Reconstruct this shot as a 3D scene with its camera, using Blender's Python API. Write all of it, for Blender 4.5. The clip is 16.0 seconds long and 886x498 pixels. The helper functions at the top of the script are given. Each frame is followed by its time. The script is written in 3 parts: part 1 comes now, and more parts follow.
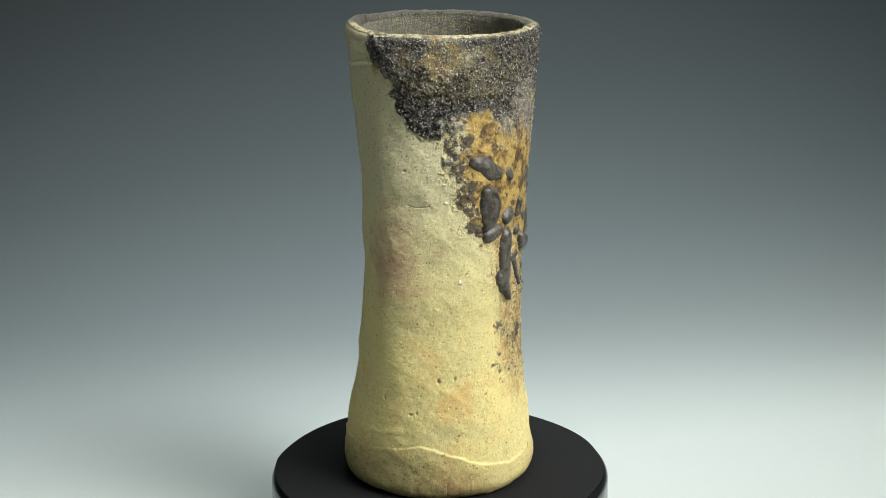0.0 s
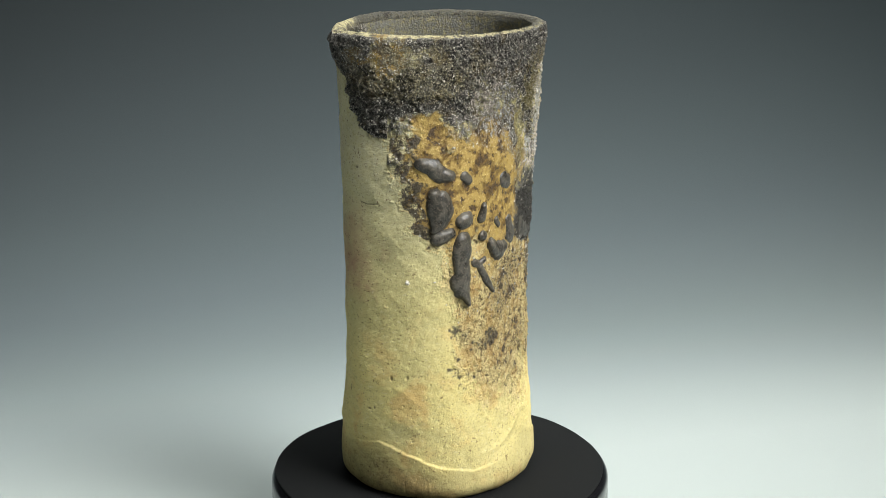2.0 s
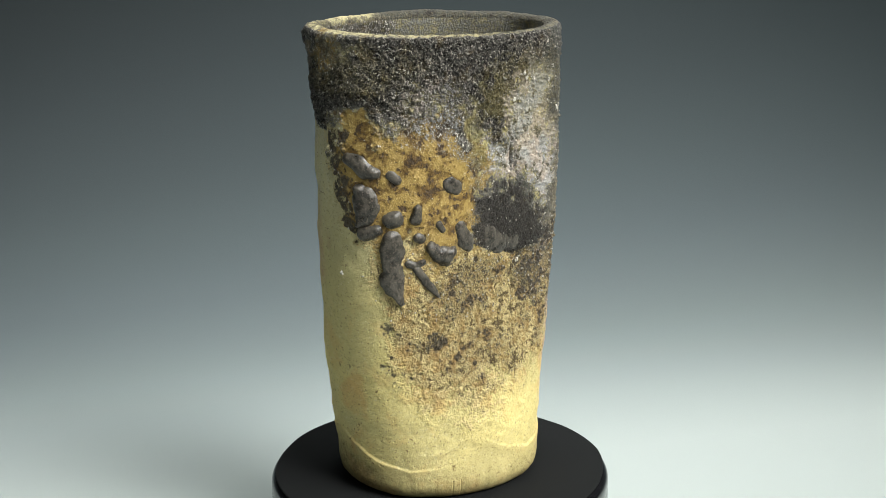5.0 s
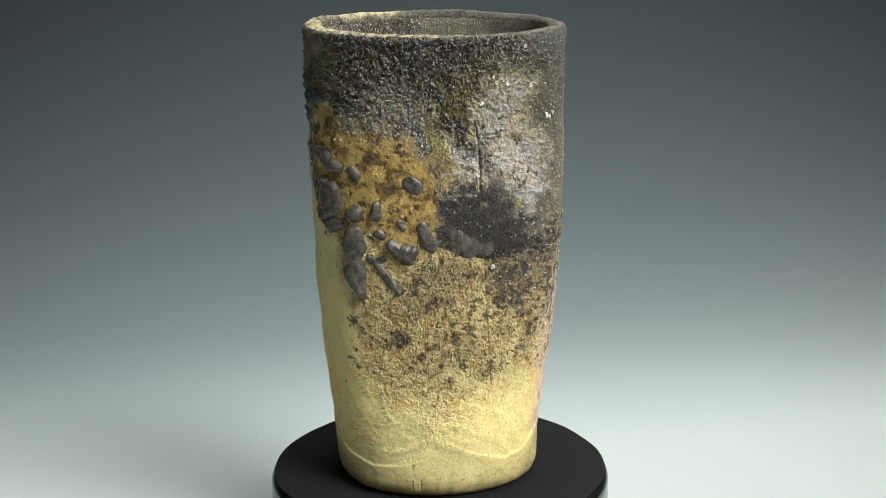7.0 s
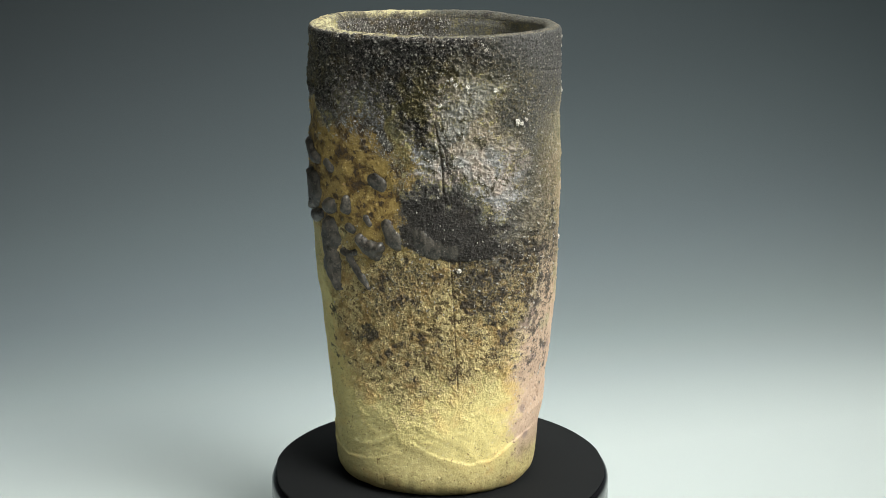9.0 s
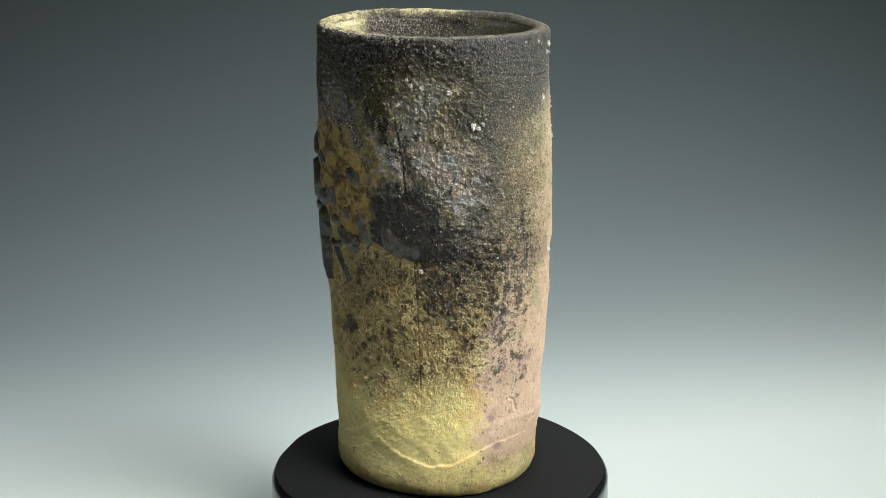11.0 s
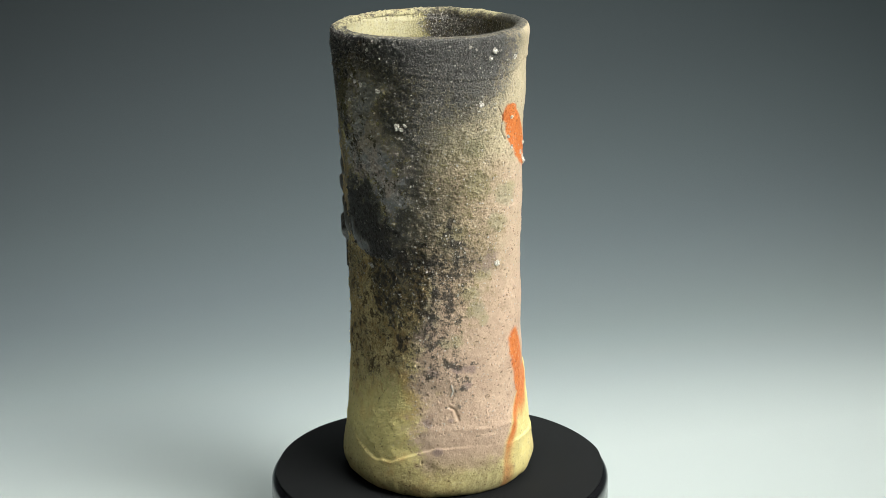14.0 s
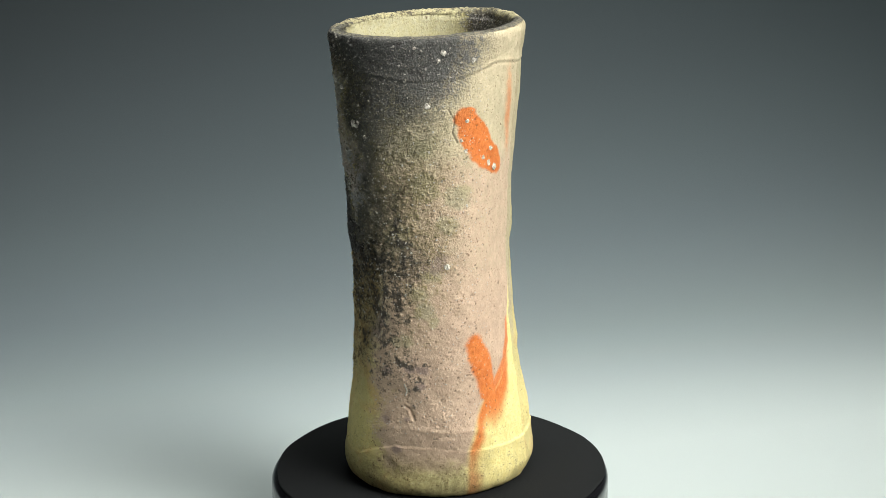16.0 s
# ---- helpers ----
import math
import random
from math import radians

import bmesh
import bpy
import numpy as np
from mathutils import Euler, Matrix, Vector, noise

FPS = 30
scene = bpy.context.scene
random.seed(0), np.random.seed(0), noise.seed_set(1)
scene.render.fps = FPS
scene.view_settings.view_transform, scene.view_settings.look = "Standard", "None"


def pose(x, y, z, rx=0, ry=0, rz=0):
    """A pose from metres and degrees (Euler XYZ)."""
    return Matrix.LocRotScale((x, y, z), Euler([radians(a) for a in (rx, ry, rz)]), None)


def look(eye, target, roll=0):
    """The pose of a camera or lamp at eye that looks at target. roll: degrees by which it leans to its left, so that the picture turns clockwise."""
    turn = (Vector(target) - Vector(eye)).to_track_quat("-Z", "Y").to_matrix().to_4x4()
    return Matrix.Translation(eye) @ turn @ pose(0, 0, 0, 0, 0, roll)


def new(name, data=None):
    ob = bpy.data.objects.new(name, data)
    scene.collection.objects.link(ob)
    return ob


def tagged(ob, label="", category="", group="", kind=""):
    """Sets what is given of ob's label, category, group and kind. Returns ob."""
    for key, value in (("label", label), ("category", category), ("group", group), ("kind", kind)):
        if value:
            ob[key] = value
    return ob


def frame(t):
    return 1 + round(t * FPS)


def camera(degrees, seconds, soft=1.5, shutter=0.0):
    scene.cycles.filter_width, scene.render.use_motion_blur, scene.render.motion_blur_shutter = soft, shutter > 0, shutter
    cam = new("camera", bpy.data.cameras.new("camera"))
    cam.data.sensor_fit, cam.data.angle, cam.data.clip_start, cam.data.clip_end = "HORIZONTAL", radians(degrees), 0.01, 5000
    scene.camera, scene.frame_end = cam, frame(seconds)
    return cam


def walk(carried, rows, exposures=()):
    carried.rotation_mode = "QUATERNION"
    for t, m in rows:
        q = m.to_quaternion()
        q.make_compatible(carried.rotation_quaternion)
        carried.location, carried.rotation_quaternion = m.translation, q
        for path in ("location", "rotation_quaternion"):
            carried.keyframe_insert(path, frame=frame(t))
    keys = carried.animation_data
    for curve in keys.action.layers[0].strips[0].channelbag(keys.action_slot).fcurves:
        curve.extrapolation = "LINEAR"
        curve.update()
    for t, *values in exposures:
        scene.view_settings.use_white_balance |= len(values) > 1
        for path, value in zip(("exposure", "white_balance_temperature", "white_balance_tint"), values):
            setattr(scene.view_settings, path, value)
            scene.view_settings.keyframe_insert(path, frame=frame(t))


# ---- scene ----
# ---- camera ----
cam = camera(32.41, 16.0, soft=0.7)
VIEW = look((0.0, -0.8672, 0.3666), (0.00326, -0.02879, 0.14508), -0.43)
walk(cam, [(0.0, VIEW), (16.0, VIEW)])

# ---- light: a studio with a strong soft box, a weak fill and one over the backdrop ----
world = bpy.data.worlds.new("world")
scene.world = world
world.use_nodes = True
world.node_tree.nodes["Background"].inputs[0].default_value = (0.9, 0.95, 1.0, 1)
world.node_tree.nodes["Background"].inputs[1].default_value = 0.012
scene.view_settings.exposure = 0.0


def soft_box(name, eye, target, width, height, watts, colour, spread):
    lamp = bpy.data.lights.new(name, "AREA")
    lamp.shape, lamp.size, lamp.size_y = "RECTANGLE", width, height
    lamp.energy, lamp.color, lamp.spread = watts, colour, radians(spread)
    ob = new(name, lamp)
    ob.matrix_world = look(eye, target)
    return ob


soft_box("key_softbox", (0.72, -0.54, 1.02), (0.085, -0.03, 0.225), 1.0, 1.0, 5.9, (1.0, 0.995, 0.965), 46)
soft_box("fill_softbox", (-0.40, -1.10, 0.62), (0.0, 0.0, 0.18), 0.6, 0.6, 0.09, (0.95, 0.98, 1.0), 36)
soft_box("top_softbox", (0.12, 0.26, 1.14), (-0.10, 0.50, 0.0), 0.8, 0.8, 4.9, (0.96, 1.0, 0.985), 110)


# ---- material building ----
class Nodes:
    """A few short words to write node trees with."""

    def __init__(self, name, rough=0.6, metal=0.0, spec=0.5):
        self.mat = bpy.data.materials.new(name)
        self.mat.use_nodes = True
        self.tree = self.mat.node_tree
        self.bsdf = self.tree.nodes["Principled BSDF"]
        self.bsdf.inputs["Roughness"].default_value = rough
        self.bsdf.inputs["Metallic"].default_value = metal
        self.bsdf.inputs["Specular IOR Level"].default_value = spec
        self.coord = self.tree.nodes.new("ShaderNodeTexCoord")

    def put(self, socket, value):
        if isinstance(value, bpy.types.NodeSocket):
            self.tree.links.new(value, socket)
        elif isinstance(value, tuple) and len(value) == 3 and socket.type == "RGBA":
            socket.default_value = (*value, 1)
        else:
            socket.default_value = value

    def attr(self, name):
        n = self.tree.nodes.new("ShaderNodeAttribute")
        n.attribute_name = name
        return n.outputs["Fac"]

    def noise(self, scale, detail=3.0, rough=0.55, stretch=None, warp=0.0, hard=True):
        n = self.tree.nodes.new("ShaderNodeTexNoise")
        vec = self.coord.outputs["Object"]
        if stretch:
            m = self.tree.nodes.new("ShaderNodeMapping")
            m.inputs["Scale"].default_value = stretch
            self.tree.links.new(vec, m.inputs["Vector"])
            vec = m.outputs[0]
        self.tree.links.new(vec, n.inputs["Vector"])
        n.inputs["Scale"].default_value, n.inputs["Detail"].default_value = scale, detail
        n.inputs["Roughness"].default_value, n.inputs["Distortion"].default_value = rough, warp
        if not hard:
            return n.outputs["Fac"]
        m = self.tree.nodes.new("ShaderNodeMapRange")
        m.inputs["From Min"].default_value, m.inputs["From Max"].default_value = 0.27, 0.73
        self.tree.links.new(n.outputs["Fac"], m.inputs["Value"])
        return m.outputs[0]

    def cells(self, scale, feature="F1"):
        n = self.tree.nodes.new("ShaderNodeTexVoronoi")
        n.feature = feature
        self.tree.links.new(self.coord.outputs["Object"], n.inputs["Vector"])
        n.inputs["Scale"].default_value = scale
        return n.outputs["Distance"]

    def math(self, op, a, b=0.0, c=0.0):
        n = self.tree.nodes.new("ShaderNodeMath")
        n.operation = op
        for s, v in zip(n.inputs, (a, b, c)):
            self.put(s, v)
        return n.outputs[0]

    def step(self, value, lo, hi):
        n = self.tree.nodes.new("ShaderNodeMapRange")
        n.interpolation_type = "SMOOTHSTEP"
        self.put(n.inputs["Value"], value)
        n.inputs["From Min"].default_value, n.inputs["From Max"].default_value = lo, hi
        return n.outputs[0]

    def span(self, value, lo, hi):
        n = self.tree.nodes.new("ShaderNodeMapRange")
        self.put(n.inputs["Value"], value)
        n.inputs["To Min"].default_value, n.inputs["To Max"].default_value = lo, hi
        return n.outputs[0]

    def mix(self, fac, a, b):
        n = self.tree.nodes.new("ShaderNodeMix")
        n.data_type = "RGBA"
        self.put(n.inputs["Factor"], fac)
        self.put(n.inputs[6], a)
        self.put(n.inputs[7], b)
        return n.outputs[2]

    def edge(self, mask, rough_noise, reach, soft=0.12):
        """A mask whose border is eaten away by a noise."""
        live = self.math("MULTIPLY", self.math("MULTIPLY", mask, self.math("SUBTRACT", 1.0, mask)), 4.0 * reach)
        v = self.math("MULTIPLY_ADD", self.math("SUBTRACT", rough_noise, 0.5), live, mask)
        return self.step(v, 0.5 - soft, 0.5 + soft)

    def bump(self, height, distance, strength=1.0, after=None):
        n = self.tree.nodes.new("ShaderNodeBump")
        n.inputs["Strength"].default_value, n.inputs["Distance"].default_value = strength, distance
        self.put(n.inputs["Height"], height)
        if after:
            self.tree.links.new(after, n.inputs["Normal"])
        return n.outputs[0]

    def finish(self, colour, rough=None, normal=None):
        self.put(self.bsdf.inputs["Base Color"], colour)
        if rough is not None:
            self.put(self.bsdf.inputs["Roughness"], rough)
        if normal is not None:
            self.tree.links.new(normal, self.bsdf.inputs["Normal"])
        return self.mat


def stoneware():
    k = Nodes("wood_fired_stoneware", 0.75, 0, 0.28)
    fine, grain, mid, wide = k.noise(2400, 3), k.noise(950, 3, 0.65), k.noise(280, 4, 0.65), k.noise(48, 4, 0.55, None, 0.4)
    clump = k.noise(120, 4, 0.6, None, 0.3)
    runny = k.noise(300, 4, 0.65, (1, 1, 0.5))
    both = k.math("ADD", k.math("MULTIPLY", grain, 0.5), k.math("MULTIPLY", mid, 0.5))
    big = k.math("ADD", k.math("MULTIPLY", mid, 0.5), k.math("MULTIPLY", clump, 0.5))
    a = {n: k.attr(n) for n in ("ash", "amber", "tan", "dark", "crust", "olive", "pink", "buff", "orange", "halo", "grey", "warm", "grit", "pale", "pit", "dirt_tone", "moss", "violet", "blush")}
    # bare clay, greyish cream to warm yellow
    clay = k.mix(wide, (0.50, 0.445, 0.205), (0.63, 0.56, 0.262))
    clay = k.mix(k.math("MULTIPLY", a["pale"], k.span(mid, 0.3, 0.9)), clay, (0.58, 0.55, 0.385))
    clay = k.mix(k.math("MULTIPLY", a["warm"], k.span(mid, 0.5, 1.0)), clay, (0.69, 0.578, 0.225))
    clay = k.mix(k.math("MULTIPLY", k.step(wide, 0.45, 0.85), k.math("MULTIPLY", a["warm"], 0.85)), clay, (0.62, 0.415, 0.155))
    clay = k.mix(k.math("MULTIPLY", k.step(both, 0.36, 0.12), 0.5), clay, (0.30, 0.23, 0.10))
    slip = k.noise(420, 5, 0.7, (1, 1, 1.7))
    clay = k.mix(k.math("MULTIPLY", k.step(slip, 0.36, 0.17), 0.5), clay, (0.27, 0.19, 0.085))
    clay = k.mix(k.math("MULTIPLY", k.step(slip, 0.66, 0.88), 0.45), clay, (0.76, 0.70, 0.46))
    clay = k.mix(k.math("MULTIPLY", k.step(grain, 0.75, 0.95), 0.5), clay, (0.78, 0.74, 0.52))
    clay = k.mix(k.edge(a["buff"], both, 0.8, 0.4), clay, k.mix(big, (0.40, 0.345, 0.215), (0.69, 0.59, 0.40)))
    pink_col = k.mix(big, (0.41, 0.285, 0.20), (0.67, 0.50, 0.36))
    pink_col = k.mix(k.math("MULTIPLY", k.step(grain, 0.7, 0.95), 0.6), pink_col, (0.60, 0.47, 0.37))
    clay = k.mix(k.edge(a["pink"], both, 0.8, 0.4), clay, pink_col)
    clay = k.mix(a["halo"], clay, k.mix(mid, (0.72, 0.60, 0.22), (0.84, 0.74, 0.34)))
    clay = k.mix(k.edge(a["orange"], mid, 0.3, 0.45), clay, k.mix(mid, (0.52, 0.125, 0.026), (0.72, 0.24, 0.06)))
    clay = k.mix(k.math("MULTIPLY", a["dirt_tone"], k.span(both, 0.0, 1.3)), clay, (0.20, 0.165, 0.075))
    clay = k.mix(k.math("MULTIPLY", a["blush"], k.span(big, 0.25, 1.0)), clay, (0.40, 0.225, 0.15))
    # blots of green ash and violet iron
    clay = k.mix(k.math("MULTIPLY", k.edge(a["moss"], big, 1.2, 0.3), 0.42), clay, k.mix(wide, (0.36, 0.34, 0.11), (0.20, 0.27, 0.19)))
    clay = k.mix(k.math("MULTIPLY", k.edge(a["violet"], big, 1.4, 0.25), 0.6), clay, k.mix(both, (0.10, 0.07, 0.07), (0.36, 0.27, 0.255)))
    # small dark flecks of iron, sparse everywhere
    col = k.mix(k.math("MULTIPLY", k.step(both, 0.69, 0.78), 0.85), clay, (0.13, 0.08, 0.035))
    # tan, speckled slag over the clay
    tan_col = k.mix(k.step(both, 0.27, 0.60), (0.18, 0.105, 0.038), (0.68, 0.56, 0.27))
    tan_col = k.mix(k.math("MULTIPLY", k.step(clump, 0.4, 0.8), 0.7), tan_col, k.mix(both, (0.20, 0.10, 0.03), (0.62, 0.40, 0.14)))
    tan_col = k.mix(k.math("MULTIPLY", k.step(big, 0.42, 0.33), 0.85), tan_col, (0.065, 0.040, 0.022))
    tan_m = k.edge(a["tan"], both, 1.5, 0.12)
    col = k.mix(tan_m, col, tan_col)
    amber_col = k.mix(big, (0.18, 0.108, 0.030), (0.54, 0.385, 0.12))
    amber_col = k.mix(k.step(grain, 0.65, 0.9), amber_col, (0.70, 0.55, 0.25))
    amber_col = k.mix(k.math("MULTIPLY", k.step(clump, 0.60, 0.28), 0.85), amber_col, (0.115, 0.066, 0.020))
    amber_col = k.mix(k.step(big, 0.41, 0.32), amber_col, k.mix(grain, (0.030, 0.020, 0.013), (0.12, 0.08, 0.045)))
    amber_m = k.edge(a["amber"], big, 1.1, 0.2)
    col = k.mix(amber_m, col, amber_col)
    crust_col = k.mix(both, k.mix(k.step(wide, 0.35, 0.65), (0.15, 0.155, 0.16), (0.22, 0.18, 0.155)), k.mix(k.step(wide, 0.35, 0.65), (0.50, 0.505, 0.51), (0.68, 0.58, 0.50)))
    crust_col = k.mix(k.math("MULTIPLY", k.step(clump, 0.42, 0.22), 0.4), crust_col, k.mix(grain, (0.06, 0.055, 0.045), (0.28, 0.26, 0.19)))
    crust_col = k.mix(k.step(big, 0.44, 0.30), crust_col, (0.040, 0.036, 0.034))
    crust_col = k.mix(k.step(grain, 0.72, 0.9), crust_col, (0.74, 0.72, 0.67))
    # charred ash: dark, grainy, with pale grains and brown runs
    ash_col = k.mix(k.step(both, 0.22, 0.78), (0.007, 0.0065, 0.006), (0.215, 0.203, 0.178))
    ash_col = k.mix(k.math("MULTIPLY", k.step(clump, 0.55, 0.9), 0.55), ash_col, k.mix(grain, (0.040, 0.028, 0.012), (0.30, 0.215, 0.085)))
    ash_col = k.mix(k.math("MULTIPLY", k.step(grain, 0.66, 0.80), 0.9), ash_col, (0.66, 0.63, 0.55))
    grey_col = k.mix(both, (0.030, 0.032, 0.033), (0.200, 0.205, 0.203))
    grey_col = k.mix(k.step(grain, 0.68, 0.9), grey_col, (0.42, 0.40, 0.33))
    ash_m = k.edge(a["ash"], both, 1.0, 0.2)
    grey_m = k.edge(a["grey"], both, 1.0, 0.28)
    col = k.mix(k.math("MULTIPLY", grey_m, 0.93), col, grey_col)
    col = k.mix(ash_m, col, ash_col)
    crust_m = k.edge(a["crust"], both, 1.5, 0.3)
    col = k.mix(k.math("MULTIPLY", crust_m, 0.9), col, crust_col)
    olive_m = k.edge(a["olive"], both, 1.0, 0.35)
    col = k.mix(k.math("MULTIPLY", olive_m, 0.8), col, k.mix(grain, (0.06, 0.050, 0.016), (0.34, 0.29, 0.115)))
    # black spots, dense where the fire struck
    dark_m = k.edge(a["dark"], big, 1.1, 0.14)
    dark_m = k.math("MAXIMUM", dark_m, k.edge(a["dark"], both, 1.1, 0.12))
    col = k.mix(k.math("MULTIPLY", dark_m, 0.92), col, k.mix(grain, (0.013, 0.012, 0.011), (0.095, 0.086, 0.072)))
    col = k.mix(k.math("MULTIPLY", k.step(a["pit"], 0.2, 0.9), 0.6), col, (0.07, 0.05, 0.03))
    col = k.mix(k.step(a["grit"], 0.35, 0.7), col, (0.50, 0.475, 0.41))
    glassy = k.math("MAXIMUM", k.math("MULTIPLY", ash_m, 0.85), k.math("MULTIPLY", amber_m, 0.8))
    glassy = k.math("MAXIMUM", glassy, k.math("MULTIPLY", k.math("MAXIMUM", a["orange"], grey_m), 0.55))
    rough = k.math("ADD", k.span(glassy, 0.8, 0.34), k.math("MULTIPLY", k.math("SUBTRACT", grain, 0.5), 0.3))
    coarse = k.math("MAXIMUM", k.math("MAXIMUM", a["ash"], k.math("MULTIPLY", a["grey"], 0.9)), k.math("MAXIMUM", k.math("MULTIPLY", a["tan"], 0.6), 0.035))
    coarse = k.math("MULTIPLY", coarse, k.span(a["amber"], 1.0, 0.3))
    nrm = k.bump(k.math("MULTIPLY", both, coarse), 0.0048, 1.0)
    nrm = k.bump(fine, 0.00016, 0.6, nrm)
    return k.finish(col, rough, nrm)


def glaze_bead():
    k = Nodes("molten_ash_glaze", 0.4, 0, 0.5)
    mid, grain = k.noise(260, 4, 0.6), k.noise(900, 3)
    col = k.mix(k.step(mid, 0.3, 0.7), (0.030, 0.028, 0.023), (0.080, 0.073, 0.058))
    col = k.mix(k.math("MULTIPLY", k.step(grain, 0.62, 0.7), 0.5), col, (0.16, 0.13, 0.10))
    return k.finish(col, k.span(mid, 0.24, 0.5), k.bump(k.math("ADD", mid, k.math("MULTIPLY", grain, 0.3)), 0.0004, 0.6))


def feldspar():
    k = Nodes("white_feldspar", 0.5)
    n = k.noise(700, 2)
    return k.finish(k.mix(k.step(n, 0.35, 0.7), (0.45, 0.42, 0.35), (0.74, 0.71, 0.62)), 0.5, k.bump(n, 0.0008, 0.6))


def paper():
    """Background paper from white foot to slate grey top; colour includes light falloff."""
    k = Nodes("paper_with_falloff", 0.85, 0, 0.2)
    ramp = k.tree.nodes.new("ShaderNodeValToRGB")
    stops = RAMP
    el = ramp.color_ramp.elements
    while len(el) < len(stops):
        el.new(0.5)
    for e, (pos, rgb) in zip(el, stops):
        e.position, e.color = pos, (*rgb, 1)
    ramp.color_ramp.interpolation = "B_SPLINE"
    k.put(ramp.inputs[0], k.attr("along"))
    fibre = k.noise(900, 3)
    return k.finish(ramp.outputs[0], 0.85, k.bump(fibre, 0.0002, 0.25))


def plain(name, dark, light, rough, scale, relief, metal=0.0, spec=0.5):
    k = Nodes(name, rough, metal, spec)
    n = k.noise(scale, 4, 0.6)
    return k.finish(k.mix(k.step(n, 0.3, 0.7), dark, light), k.span(n, rough * 0.85, min(1.0, rough * 1.15)), k.bump(n, relief, 0.5))


# paper colours from the foot up, with falloff of light worked in
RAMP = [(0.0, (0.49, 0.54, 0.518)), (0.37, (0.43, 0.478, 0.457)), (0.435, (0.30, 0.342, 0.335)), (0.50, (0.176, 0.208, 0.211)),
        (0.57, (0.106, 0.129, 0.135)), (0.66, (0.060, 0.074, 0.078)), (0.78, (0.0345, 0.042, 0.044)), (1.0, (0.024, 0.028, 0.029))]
M_POT = stoneware()
M_BEAD = glaze_bead()
M_GRIT = feldspar()
M_PAPER = paper()
M_GLOSS = plain("black_acrylic", (0.006, 0.006, 0.007), (0.009, 0.009, 0.010), 0.12, 60, 0.00002)
M_PAD = plain("black_felt", (0.006, 0.0068, 0.0068), (0.010, 0.011, 0.0112), 0.85, 1800, 0.0002, 0.0, 0.18)
M_CHROME = plain("brushed_chrome", (0.55, 0.56, 0.57), (0.62, 0.63, 0.64), 0.18, 200, 0.00002, 1.0)
M_WALL = plain("studio_wall_paint", (0.08, 0.083, 0.086), (0.11, 0.113, 0.116), 0.9, 9, 0.0005)
M_FLOOR = plain("studio_floor_vinyl", (0.15, 0.145, 0.14), (0.20, 0.19, 0.18), 0.6, 20, 0.0004)
M_TABLE = plain("table_laminate", (0.55, 0.54, 0.52), (0.60, 0.59, 0.57), 0.45, 40, 0.0001)


# ---- mesh helpers ----
def part(name, bm, material, parent=None, label="", smooth=True):
    me = bpy.data.meshes.new(name)
    bm.to_mesh(me)
    bm.free()
    me.materials.append(material)
    if smooth:
        for p in me.polygons:
            p.use_smooth = True
    ob = new(name, me)
    ob.parent = parent
    return tagged(ob, label)


def grid_mesh(name, verts, rows, cols, closed, material, parent=None, label="", keep=None):
    """A mesh out of a grid of rows x cols points; closed joins the last column to the first."""
    r, c = np.meshgrid(np.arange(rows - 1), np.arange(cols if closed else cols - 1), indexing="ij")
    d = (c + 1) % cols
    quads = np.stack([r * cols + c, r * cols + d, (r + 1) * cols + d, (r + 1) * cols + c], -1).reshape(-1, 4)
    if keep is not None:
        quads = quads[keep.reshape(-1)[quads].any(1)]
        used = np.unique(quads)
        back = np.zeros(rows * cols, int)
        back[used] = np.arange(len(used))
        verts, quads = verts.reshape(-1, 3)[used], back[quads]
    verts = np.ascontiguousarray(verts.reshape(-1, 3), dtype=np.float32)
    me = bpy.data.meshes.new(name)
    me.vertices.add(len(verts))
    me.vertices.foreach_set("co", verts.ravel())
    me.loops.add(quads.size)
    me.loops.foreach_set("vertex_index", quads.ravel().astype(np.int32))
    me.polygons.add(len(quads))
    me.polygons.foreach_set("loop_start", np.arange(0, quads.size, 4, dtype=np.int32))
    me.update(calc_edges=True)
    me.validate()
    me.polygons.foreach_set("use_smooth", np.ones(len(me.polygons), bool))
    me.materials.append(material)
    ob = new(name, me)
    ob.parent = parent
    return tagged(ob, label)


def lathe(name, profile, material, parent=None, label="", seg=160):
    """A turned part: profile is a few (radius, height) pairs from the outside bottom to the inside."""
    a = np.arange(seg) * 2 * math.pi / seg
    p = np.array(profile)
    v = np.stack([p[:, :1] * np.cos(a), p[:, :1] * np.sin(a), np.repeat(p[:, 1:], seg, 1)], -1)
    return grid_mesh(name, v, len(p), seg, True, material, parent, label)


def rounded(r, z0, z1, lip, steps=8):
    """Profile of a disc with a rounded upper edge."""
    arc = [(r - lip + lip * math.cos(i * math.pi / 2 / steps), z1 - lip + lip * math.sin(i * math.pi / 2 / steps)) for i in range(steps + 1)]
    return [(0.0005, z0), (r, z0)] + arc + [(0.0005, z1)]


